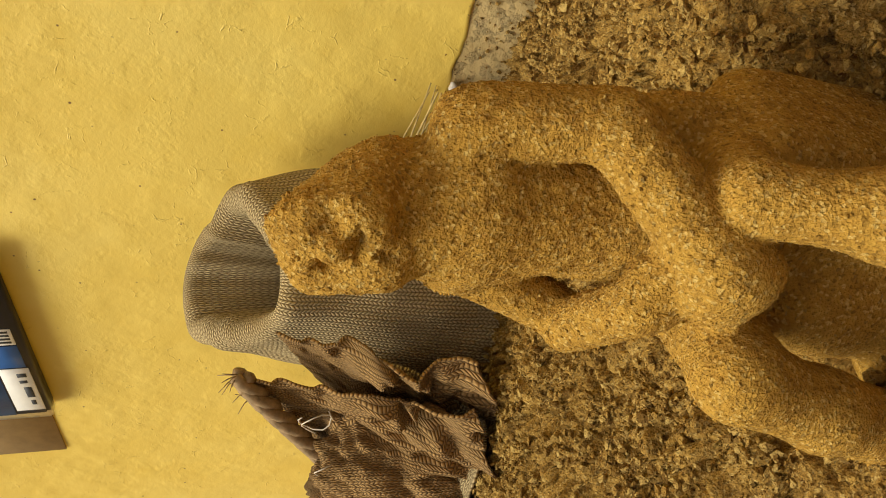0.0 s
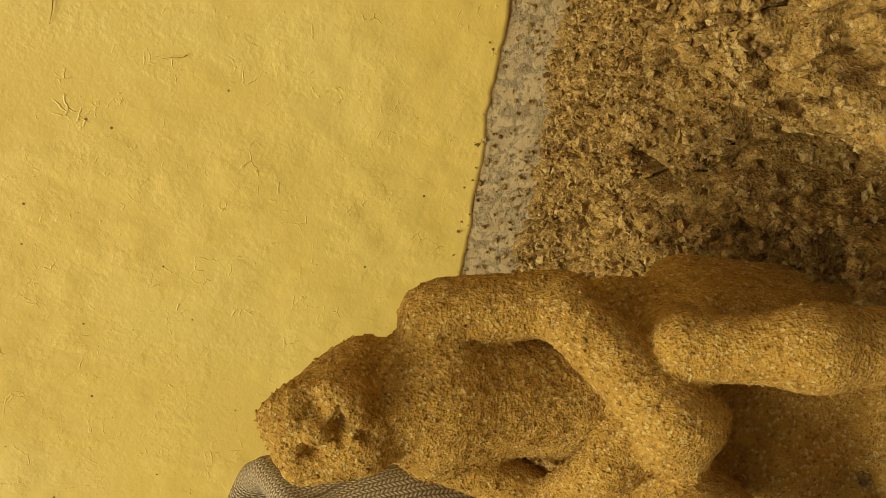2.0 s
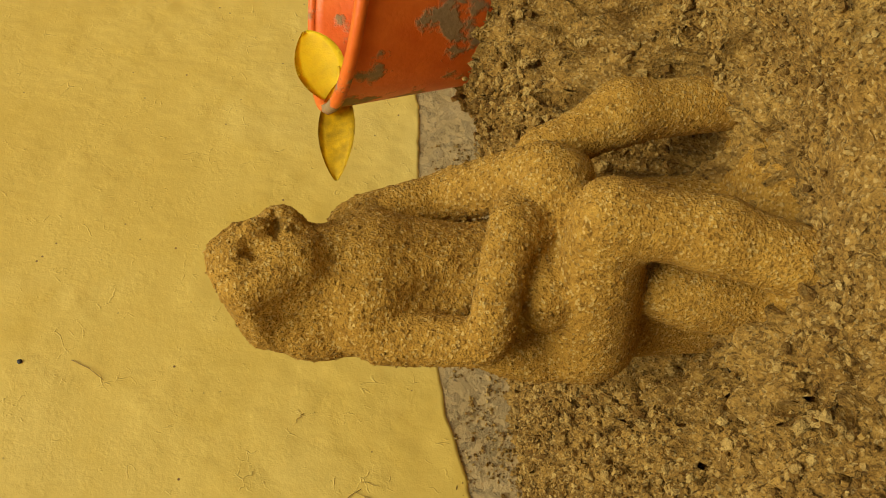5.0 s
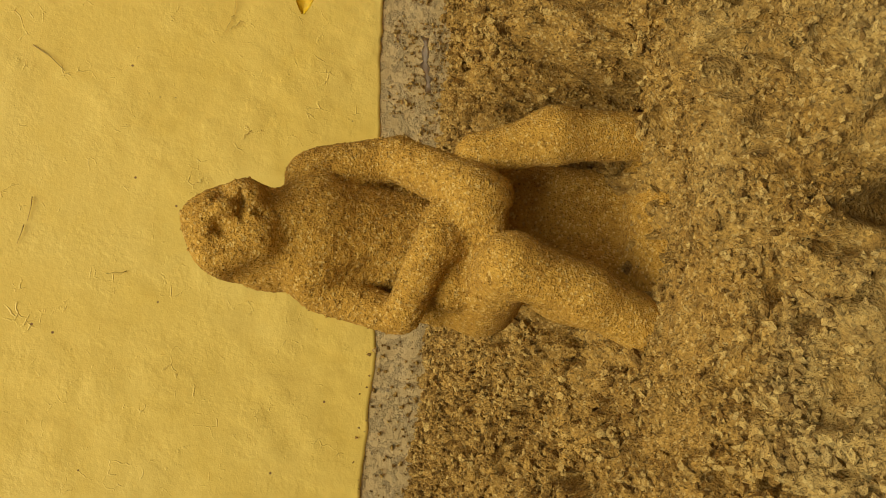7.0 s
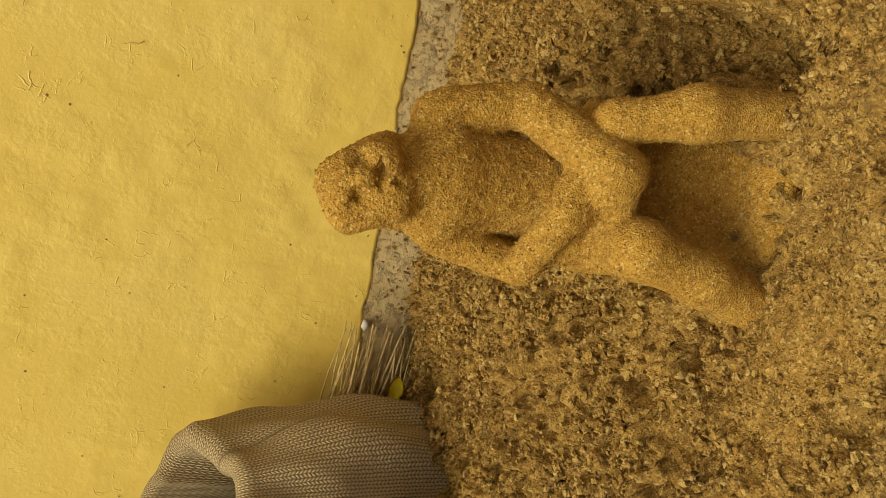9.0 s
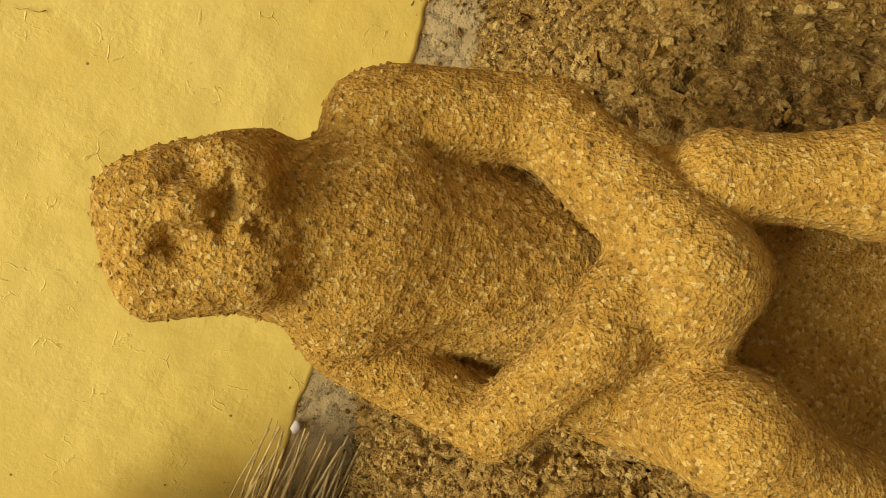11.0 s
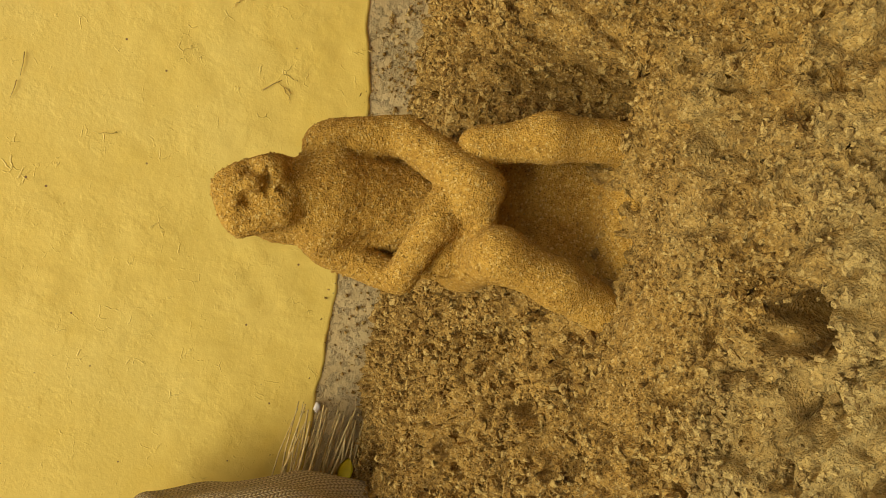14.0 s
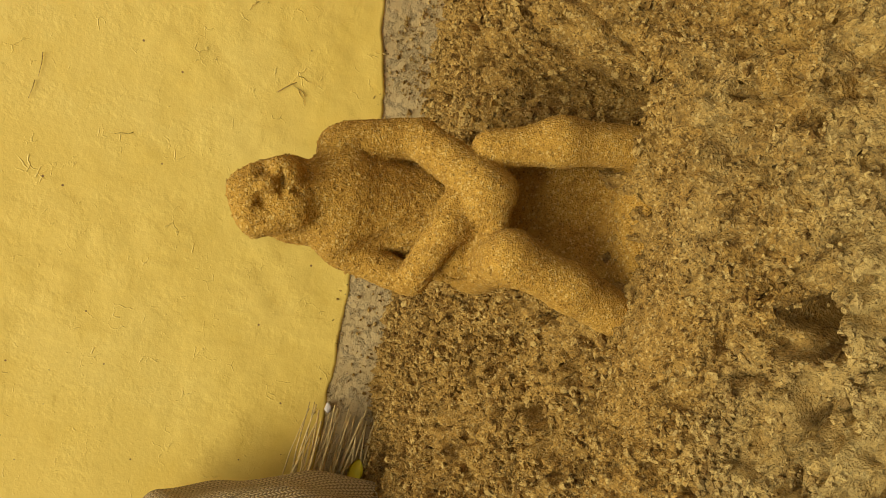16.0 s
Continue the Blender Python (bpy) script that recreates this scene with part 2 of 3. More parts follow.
# ---------- mesh helpers ----------
def mesh_from(name, verts, faces, mat, smooth=True, uv=None):
    me = bpy.data.meshes.new(name)
    verts, faces = np.asarray(verts, np.float32), np.asarray(faces, np.int32)
    k = faces.shape[1]
    me.vertices.add(len(verts))
    me.vertices.foreach_set("co", verts.ravel())
    me.loops.add(faces.size)
    me.loops.foreach_set("vertex_index", faces.ravel())
    me.polygons.add(len(faces))
    me.polygons.foreach_set("loop_start", np.arange(0, faces.size, k, dtype=np.int32))
    if uv is not None:
        layer = me.uv_layers.new(name="UVMap")
        layer.data.foreach_set("uv", np.asarray(uv, np.float32)[faces.ravel()].ravel())
    me.update(calc_edges=True)
    me.validate()
    me.polygons.foreach_set("use_smooth", np.full(len(me.polygons), smooth))
    me.materials.append(mat)
    return me


def part(name, bm, mat, parent=None, label="", smooth=True):
    """Links a bmesh as one mesh object under a thing or a part."""
    me = bpy.data.meshes.new(name)
    bm.normal_update()
    bm.to_mesh(me)
    bm.free()
    for p in me.polygons:
        p.use_smooth = smooth
    me.materials.append(mat)
    ob = new(name, me)
    if parent is not None:
        ob.parent = parent
    return tagged(ob, label)


def piece(name, me, parent=None, label=""):
    ob = new(name, me)
    if parent is not None:
        ob.parent = parent
    return tagged(ob, label)


def thing(name, label, category, at=(0, 0, 0), group="", kind=""):
    ob = new(name)
    ob.location = at
    ob.empty_display_size = 0.05
    return tagged(ob, label, category, group, kind)


def box(bm, x0, y0, z0, x1, y1, z1, bevel=0.0):
    r = bmesh.ops.create_cube(bm, size=1)
    bmesh.ops.transform(bm, verts=r["verts"], matrix=Matrix.Translation(((x0 + x1) / 2, (y0 + y1) / 2, (z0 + z1) / 2)) @ Matrix.Diagonal((x1 - x0, y1 - y0, z1 - z0, 1)))
    if bevel:
        es = list({e for v in r["verts"] for e in v.link_edges})
        bmesh.ops.bevel(bm, geom=es, offset=bevel, segments=2, affect="EDGES")
    return bm


def grid_faces(nu, nv, closed=False):
    i = np.arange(nu if closed else nu - 1)[:, None]
    j = np.arange(nv - 1)[None, :]
    a, b = i * nv + j, ((i + 1) % nu) * nv + j
    return np.stack([a, b, b + 1, a + 1], -1).reshape(-1, 4)


def tube(bm, path, radius, sides=6, taper=1.0):
    """A round strand along a list of points."""
    rings = []
    n = len(path)
    for i, p in enumerate(path):
        d = (Vector(path[min(i + 1, n - 1)]) - Vector(path[max(i - 1, 0)])).normalized()
        q = d.to_track_quat("Z", "Y")
        r = radius * (1 + (taper - 1) * i / max(1, n - 1))
        rings.append([bm.verts.new(Vector(p) + q @ Vector((r * math.cos(2 * math.pi * k / sides), r * math.sin(2 * math.pi * k / sides), 0))) for k in range(sides)])
    for a, b in zip(rings, rings[1:]):
        for k in range(sides):
            bm.faces.new((a[k], a[(k + 1) % sides], b[(k + 1) % sides], b[k]))
    bm.faces.new(rings[0][::-1])
    bm.faces.new(rings[-1])
    return bm


# ---------- ground: one sheet of loose sand ----------
def spaced(lo, hi, near, far):
    mid = np.arange(lo, hi + near / 2, near)
    grow = near * 1.25 ** np.arange(1, 60)
    out = np.cumsum(grow)
    out = out[out < far]
    return np.concatenate([(lo - out)[::-1], mid, hi + out])


def level(x, y):
    """The sand's large form: a low heap with the basin that the figure was carved in."""
    h = 0.056 + 0.039 * step(0.0, -0.42, y)
    h = h + 0.020 * step(0.10, 0.26, x) * step(-0.15, -0.45, y)
    h = h + 0.022 * np.exp(-(((x - 0.20) / 0.13) ** 2 + ((y + 0.37) / 0.10) ** 2))
    h = h + 0.016 * step(-0.60, -0.74, y) * step(-0.05, 0.15, x)
    d = np.sqrt(((x - 0.13) / 0.11) ** 2 + ((y + 0.575) / 0.085) ** 2)
    h = h - 0.016 * step(1.5, 0.75, d) * step(-0.02, 0.2, x)
    h = h - 0.056 * np.exp(-(((x - 0.230) / 0.022) ** 2 + ((y + 0.535) / 0.070) ** 2) ** 2)
    h = h + 0.028 * step(0.235, 0.285, x) * np.exp(-(((y + 0.50) / 0.11) ** 2)) * step(0.5, 0.3, x)
    h = h + 0.072 * np.exp(-(((x - 0.47) / 0.16) ** 2 + ((y + 0.46) / 0.16) ** 2))
    h = h - 0.020 * np.exp(-(((x - 0.203) / 0.008) ** 2 + ((y + 0.694) / 0.009) ** 2))
    h = h + 0.014 * step(-0.74, -0.80, y) * value2(x * 24, y * 24, 17)
    h = h - 0.020 * np.exp(-(((x - 0.048) / 0.009) ** 2 + ((y + 0.718) / 0.009) ** 2))
    return h


def dry_zone(x, y):
    """Loose dry clods away from the wall, 0 to 1."""
    return step(-0.70, -0.78, y + 0.10 * value2(x * 9, y * 9, 25) - 0.10 * step(0.1, 0.3, x))


def tread_zone(x, y):
    """The band trodden flat before the figure's feet."""
    return np.exp(-(((x - 0.13) / 0.17) ** 2 + ((y + 0.675 + 0.10 * (x - 0.1)) / 0.060) ** 2) ** 2)


def pits(x, y):
    """Depth of the crevices between clods, and of the one big hole before the figure."""
    wx, wy = x + 0.008 * value2(x * 60, y * 60, 8), y + 0.008 * value2(x * 60 + 9, y * 60, 9)
    loose = (1 - 0.85 * tread_zone(x, y)) * (1 - 0.3 * dry_zone(x, y))
    d = loose * (0.012 * step(0.16, 0.27, value2(wx * 72, wy * 72, 12)) + 0.014 * step(0.25, 0.32, value2(wx * 38, wy * 38, 13)))
    d = d + 0.012 * dry_zone(x, y) * step(0.16, 0.26, value2(wx * 90, wy * 55, 35))
    hole = np.exp(-(((wx - 0.112) / 0.012) ** 2 + ((wy + 0.814) / 0.018) ** 2) ** 3)
    return np.maximum(d, 0.060 * hole)


def surface(x, y):
    h = level(x, y)
    tread, near = tread_zone(x, y), dry_zone(x, y)
    packed = 0.62 + 0.38 * step(-0.15, 0.15, value2(x * 9, y * 9, 5))
    packed = np.maximum(packed, step(-0.60, -0.52, y)) * (1 - 0.75 * tread)
    wx, wy = x + 0.008 * value2(x * 60, y * 60, 8), y + 0.008 * value2(x * 60 + 9, y * 60, 9)
    h = h + 0.012 * value2(x * 14, y * 14, 1) + 0.009 * value2(x * 34, y * 34, 2)
    d1, l1 = crumbs(wx, wy, 0.016, 3)
    d2, l2 = crumbs(wx + 0.003 * value2(x * 160, y * 160, 16), wy, 0.0080, 4)
    h = h + packed * (1 - 0.65 * near) * (0.0040 * d1 + 0.0080 * l1 * d1 + 0.0026 * d2 + 0.0045 * l2 * d2)
    rock = 0.014 * value2(wx * 36, wy * 36, 31) + 0.012 * value2(wx * 80, wy * 80, 32) + 0.008 * value2(wx * 170, wy * 170, 33) + 0.005 * value2(x * 340, y * 340, 34)
    h = h + near * rock
    d3, l3 = crumbs(wx + 0.002 * value2(x * 300, y * 300, 14), wy, 0.0046, 6)
    h = h + (1 - 0.6 * tread) * (0.0012 * d3 + 0.0032 * l3 * d3) - pits(x, y)
    return h + 0.0020 * value2(x * 330, y * 330, 7) - 0.008 + 0.008 * tread


def build_ground():
    xs, ys = spaced(-0.62, 0.80, 0.0021, 40.0), spaced(-1.02, 0.03, 0.0021, 40.0)
    ys = ys[ys < 0.06]
    X, Y = np.meshgrid(xs, ys, indexing="ij")
    base = level(X, Y)
    out = np.maximum(np.maximum(-0.62 - X, X - 0.80), -1.02 - Y)
    Z = base + (surface(X, Y) - base) * step(0.25, 0.0, out)
    far = step(1.6, 4.0, np.hypot(X, Y + 0.5))
    Z = Z * (1 - far) + 0.06 * far
    # clods lean over their own feet
    lean = step(0.05, 0.0, out) * step(-0.01, -0.03, Y)
    DX, DY = 0.006 * value3(X * 120, Y * 120, Z * 120, 27) * lean, 0.006 * value3(X * 120 + 7, Y * 120, Z * 120, 28) * lean
    deep = pits(X, Y) * lean
    v = np.stack([X + DX + 0.22 * deep, Y + DY + 0.50 * deep, Z], -1).reshape(-1, 3)
    piece_ob = new("ground", mesh_from("ground", v, grid_faces(len(xs), len(ys)), SAND))
    return tagged(piece_ob, "coarse crumbly damp building sand in a low heap", "sand", kind="structure")


build_ground()


def grains(rng, centre, size, uneven=0.5):
    """Rough little lumps of given radius round the given centres."""
    bm = bmesh.new()
    bmesh.ops.create_icosphere(bm, subdivisions=1, radius=1)
    bm.verts.ensure_lookup_table()
    base = np.array([v.co[:] for v in bm.verts])
    tri = np.array([[v.index for v in f.verts] for f in bm.faces])
    bm.free()
    n = len(centre)
    jit = 1 + uneven * rng.uniform(-1, 1, (n, len(base)))
    stretch = rng.uniform(0.6, 1.45, (n, 1, 3))
    v = base[None] * jit[..., None] * stretch * size[:, None, None] + centre[:, None, :]
    f = tri[None] + (np.arange(n) * len(base))[:, None, None]
    return v.reshape(-1, 3), f.reshape(-1, 3)


def build_crumbs(count=210000):
    rng = np.random.default_rng(4)
    x, y = rng.uniform(-0.5, 0.75, count), rng.uniform(-1.0, -0.012, count)
    hole = (((x - 0.125) / 0.075) ** 2 + ((y + 0.57) / 0.07) ** 2 < 1) | (pits(x, y) > 0.009)
    tread, near = tread_zone(x, y), dry_zone(x, y)
    heap = value2(x * 45, y * 45, 29) + 0.6 * value2(x * 14, y * 14, 30)
    keep = (~hole) & (np.abs(x - 0.13) < 0.26 + 0.75 * (y + 0.94)) & (heap + 0.15 * near + rng.uniform(-0.35, 0.35, count) > -0.06)
    x, y, tread, near, heap = x[keep], y[keep], tread[keep], near[keep], heap[keep]
    n = len(x)
    size = (0.0008 + 0.0026 * rng.random(n) ** 3.6) * (1 - 0.45 * tread) * (1 - 0.25 * near)
    z = surface(x, y) + size * rng.uniform(0.0, 0.8, n) + 0.004 * np.clip(heap, 0, 0.5) * (1 - tread) * rng.random(n)
    # crumbs that stick to the cement above the sand, thickest where the heap was highest
    k = 5200
    wx = rng.uniform(-0.22, 0.75, k)
    wx = wx[rng.random(k) < 0.25 + 0.75 * step(0.05, 0.3, wx + 0.25 * value2(wx * 6, wx * 0, 36))]
    wz = 0.05 + 0.085 * rng.random(len(wx)) ** 2.2
    stuck = value2(wx * 40, wz * 40, 37) > -0.12
    wx, wz = wx[stuck], wz[stuck]
    ws = 0.0006 + 0.0018 * rng.random(len(wx)) ** 2
    centre = np.concatenate([np.stack([x, y, z], -1), np.stack([wx, -0.3 * ws, wz], -1)])
    v, f = grains(rng, centre, np.concatenate([size, ws]))
    ob = new("sand_crumbs", mesh_from("sand_crumbs", v, f, CRUMB, False))
    return tagged(ob, "small clods of damp sand scattered over the heap", "sand crumbs", kind="stuff")


build_crumbs()


# ---------- wall ----------
def paint_edge(x):
    return 0.120 + 0.030 * step(0.16, 0.44, x) + 0.010 * value2(x * 5, x * 0 + 0.5, 31) + 0.007 * value2(x * 22, x * 0 + 0.5, 32) + 0.004 * value2(x * 90, x * 0 + 0.5, 33)


def build_wall():
    bm = box(bmesh.new(), -6, 0.0, -0.3, 6, 0.25, 3.0)
    wall = tagged(part("wall_back", bm, CEMENT, smooth=False), "plastered wall, yellow paint over a bare grey cement foot", "wall", kind="structure")
    xs = spaced(-1.3, 1.0, 0.004, 4.6)
    zs = np.concatenate([[0.0, 0.0014], np.arange(0.0055, 0.8, 0.0055), 0.8 + 0.02 * np.arange(1, 10) ** 1.6, [2.86]])
    X, T = np.meshgrid(xs, zs, indexing="ij")
    Zl = paint_edge(X)
    Z = Zl + T
    Y = -0.0014 - 0.0024 * value2(X * 8, Z * 8, 41) - 0.0017 * value2(X * 30, Z * 30, 42) - 0.0009 * value2(X * 85, Z * 60, 43)
    Y = np.minimum(Y, -0.0008)
    front = np.stack([X, Y, Z], -1)
    front[:, 0, 1] = 0.0015
    me = mesh_from("paint_coat", front.reshape(-1, 3), grid_faces(len(xs), len(zs))[:, ::-1], PAINT)
    piece("paint_coat", me, wall, "thick uneven yellow limewash with a broken lower edge")
    for ax, az, bx, bz in ((0.193, 0.530, 0.165, 0.531), (0.160, 0.534, 0.138, 0.538), (0.368, 0.555, 0.344, 0.517), (0.205, 0.258, 0.222, 0.236)):
        mid = ((ax + bx) / 2 + 0.002, -0.0032, (az + bz) / 2 - 0.001)
        part("scratch", tube(bmesh.new(), [(ax, -0.0026, az), mid, (bx, -0.0026, bz)], 0.0006, 5, 0.5), SCRATCH, wall, "short brown scratch in the paint")
    # hair cracks and one old nail hole
    rng = random.Random(7)
    for ax, az, bx, bz in ((0.519, 0.343, 0.450, 0.338), (0.450, 0.338, 0.426, 0.347), (0.445, 0.328, 0.430, 0.341), (0.213, 0.232, 0.196, 0.221), (0.208, 0.222, 0.219, 0.244), (0.230, 0.236, 0.226, 0.216), (0.310, 0.300, 0.296, 0.309), (0.120, 0.420, 0.116, 0.446)):
        pts = [(ax + (bx - ax) * i / 6 + rng.uniform(-0.0016, 0.0016), -0.0030, az + (bz - az) * i / 6 + rng.uniform(-0.0016, 0.0016)) for i in range(7)]
        part("crack", tube(bmesh.new(), pts, 0.0005, 5, 0.5), CRACK, wall, "thin brown crack with a lifted lip")
    part("nail_hole", tube(bmesh.new(), [(0.364, 0.004, 0.608), (0.364, -0.0035, 0.608)], 0.0028, 9), INK, wall, "small dark nail hole")
    return wall


build_wall()


# ---------- the carved figure ----------
def seg(P, a, b, ra, rb):
    a, b = np.array(a), np.array(b)
    d = b - a
    t = np.clip(((P - a) @ d) / (d @ d), 0, 1)
    return np.linalg.norm(P - a - t[..., None] * d, axis=-1) - (ra + (rb - ra) * t)


def ell(P, c, r, rot=(0, 0, 0)):
    m = np.array(Euler([radians(q) for q in rot]).to_matrix())
    q = (P - np.array(c)) @ m / np.array(r)
    k = np.linalg.norm(q, axis=-1)
    return (k - 1) * min(r) * (0.6 + 0.4 * np.clip(k, 0, 1))


def rbox(P, c, h, r, rot=(0, 0, 0)):
    m = np.array(Euler([radians(q) for q in rot]).to_matrix())
    q = np.abs((P - np.array(c)) @ m) - np.array(h) + r
    return np.linalg.norm(np.maximum(q, 0), axis=-1) + np.minimum(q.max(-1), 0) - r


def join(a, b, k):
    h = np.clip(0.5 + 0.5 * (b - a) / k, 0, 1)
    return b * (1 - h) + a * h - k * h * (1 - h)


def carve(a, b, k):
    return -join(-a, b, k)


def figure_field(P):
    # trunk and shoulders
    f = ell(P, (0.117, -0.520, 0.252), (0.036, 0.034, 0.046))
    f = join(f, ell(P, (0.118, -0.520, 0.205), (0.035, 0.034, 0.048)), 0.010)
    f = join(f, ell(P, (0.119, -0.512, 0.185), (0.052, 0.030, 0.060)), 0.010)
    f = join(f, seg(P, (0.088, -0.521, 0.272), (0.152, -0.519, 0.281), 0.0165, 0.0170), 0.010)
    # a thick neck that runs straight into chest and jaw
    f = join(f, seg(P, (0.115, -0.526, 0.276), (0.113, -0.530, 0.312), 0.0290, 0.0250), 0.010)
    f = join(f, ell(P, (0.114, -0.533, 0.276), (0.036, 0.020, 0.020)), 0.012)
    f = join(f, ell(P, (0.103, -0.509, 0.300), (0.026, 0.020, 0.030)), 0.008)
    # head, the crown cut away behind
    head = rbox(P, (0.1105, -0.5290, 0.3240), (0.0250, 0.0270, 0.0268), 0.0120, (-20, -24, 8))
    cut = (P - np.array((0.1105, -0.5290, 0.3240))) @ (np.array((0.50, 0.58, 0.64))) - 0.0205
    head = -join(-head, -cut, 0.008)
    side = (P - np.array((0.1105, -0.5290, 0.3240))) @ (np.array((-0.80, 0.10, 0.59))) - 0.0315
    head = -join(-head, -side, 0.006)
    head = join(head, ell(P, (0.114, -0.5490, 0.3425), (0.0130, 0.0060, 0.0050), (0, -8, 12)), 0.005)
    head = join(head, ell(P, (0.119, -0.5560, 0.3330), (0.0058, 0.0058, 0.0070), (0, -8, 0)), 0.0040)
    head = join(head, ell(P, (0.127, -0.5500, 0.3165), (0.0080, 0.0065, 0.0050), (0, -8, 12)), 0.003)
    head = join(head, ell(P, (0.109, -0.5480, 0.3120), (0.0085, 0.0060, 0.0055), (0, 20, 0)), 0.004)
    head = carve(head, ell(P, (0.1065, -0.5590, 0.3330), (0.0058, 0.0080, 0.0052)), 0.0035)
    head = carve(head, ell(P, (0.1300, -0.5550, 0.3360), (0.0048, 0.0070, 0.0046)), 0.0040)
    head = carve(head, ell(P, (0.1200, -0.5590, 0.3232), (0.0105, 0.0065, 0.0026), (0, -10, 10)), 0.0025)
    head = carve(head, ell(P, (0.1180, -0.5570, 0.3120), (0.0035, 0.0050, 0.0050)), 0.003)
    f = join(f, head, 0.0060)
    # hollows between the arms and the chest
    f = carve(f, seg(P, (0.146, -0.560, 0.264), (0.153, -0.557, 0.238), 0.0050, 0.0105), 0.006)
    f = carve(f, seg(P, (0.153, -0.557, 0.238), (0.139, -0.566, 0.212), 0.0105, 0.0070), 0.006)
    f = carve(f, ell(P, (0.089, -0.562, 0.243), (0.0150, 0.0210, 0.0220), (0, -24, 0)), 0.005)
    # arms folded down to the lap
    arm = join(seg(P, (0.157, -0.521, 0.275), (0.170, -0.532, 0.230), 0.0160, 0.0145), seg(P, (0.168, -0.537, 0.227), (0.146, -0.580, 0.191), 0.0148, 0.0168), 0.005)
    arm = join(arm, ell(P, (0.139, -0.582, 0.184), (0.0205, 0.0145, 0.0150), (0, 40, 0)), 0.006)
    f = join(f, arm, 0.0030)
    arm = join(seg(P, (0.081, -0.524, 0.267), (0.069, -0.541, 0.222), 0.0145, 0.0118), seg(P, (0.070, -0.550, 0.220), (0.114, -0.574, 0.210), 0.0118, 0.0125), 0.004)
    f = join(f, arm, 0.0030)
    f = join(f, ell(P, (0.122, -0.570, 0.202), (0.019, 0.014, 0.015), (0, -30, 0)), 0.007)
    f = join(f, ell(P, (0.122, -0.570, 0.178), (0.020, 0.020, 0.014)), 0.006)
    f = join(f, ell(P, (0.098, -0.549, 0.190), (0.024, 0.020, 0.020)), 0.005)
    # seat block, thighs and shins
    f = join(f, ell(P, (0.130, -0.572, 0.074), (0.062, 0.036, 0.014)), 0.012)
    f = join(f, ell(P, (0.100, -0.556, 0.100), (0.027, 0.024, 0.052)), 0.008)
    f = join(f, rbox(P, (0.135, -0.525, 0.105), (0.044, 0.038, 0.070), 0.020, (-9, 0, 4)), 0.008)
    leg = join(seg(P, (0.090, -0.523, 0.163), (0.102, -0.597, 0.170), 0.0280, 0.0178), seg(P, (0.102, -0.601, 0.169), (0.089, -0.607, 0.125), 0.0172, 0.0168), 0.010)
    leg = join(leg, seg(P, (0.089, -0.607, 0.125), (0.071, -0.606, 0.074), 0.0168, 0.0170), 0.008)
    f = join(f, leg, 0.003)
    leg = join(seg(P, (0.148, -0.523, 0.170), (0.170, -0.566, 0.186), 0.0220, 0.0125), seg(P, (0.171, -0.570, 0.185), (0.186, -0.590, 0.145), 0.0128, 0.0160), 0.012)
    leg = join(leg, seg(P, (0.186, -0.590, 0.145), (0.195, -0.597, 0.072), 0.0160, 0.0150), 0.010)
    f = join(f, leg, 0.003)
    return f


def polygonise(axes, F):
    """Surface nets over a grid of field values."""
    nx, ny, nz = F.shape
    inside = F < 0
    acc, cnt = np.zeros((nx - 1, ny - 1, nz - 1, 3)), np.zeros((nx - 1, ny - 1, nz - 1))
    G = np.stack(np.meshgrid(*axes, indexing="ij"), -1)
    corners = [(i, j, k) for i in (0, 1) for j in (0, 1) for k in (0, 1)]

    def view(A, c):
        return A[c[0]:nx - 1 + c[0], c[1]:ny - 1 + c[1], c[2]:nz - 1 + c[2]]
    for c in corners:
        for ax in range(3):
            if c[ax]:
                continue
            e = list(c)
            e[ax] = 1
            fa, fb = view(F, c), view(F, e)
            cross = (fa < 0) != (fb < 0)
            t = np.where(cross, fa / np.where(cross, fa - fb, 1), 0)
            p = view(G, c) * (1 - t[..., None]) + view(G, e) * t[..., None]
            acc += np.where(cross[..., None], p, 0)
            cnt += cross
    live = cnt > 0
    ids = np.full(live.shape, -1)
    ids[live] = np.arange(live.sum())
    verts = acc[live] / cnt[live][:, None]
    faces = []
    for ax in range(3):
        u, w = (ax + 1) % 3, (ax + 2) % 3
        lo, hi = [slice(1, -1)] * 3, [slice(1, -1)] * 3
        lo[ax], hi[ax] = slice(0, -1), slice(1, None)
        a, b = inside[tuple(lo)], inside[tuple(hi)]
        for flip, where in ((False, a & ~b), (True, ~a & b)):
            i = np.argwhere(where)
            off = np.ones(3, int)
            off[ax] = 0
            i = i + off
            q = []
            for du, dw in ((-1, -1), (0, -1), (0, 0), (-1, 0)):
                s = i.copy()
                s[:, u] += du
                s[:, w] += dw
                q.append(ids[s[:, 0], s[:, 1], s[:, 2]])
            q = np.stack(q, -1)
            faces.append(q[:, ::-1] if flip else q)
    return verts, np.concatenate(faces)


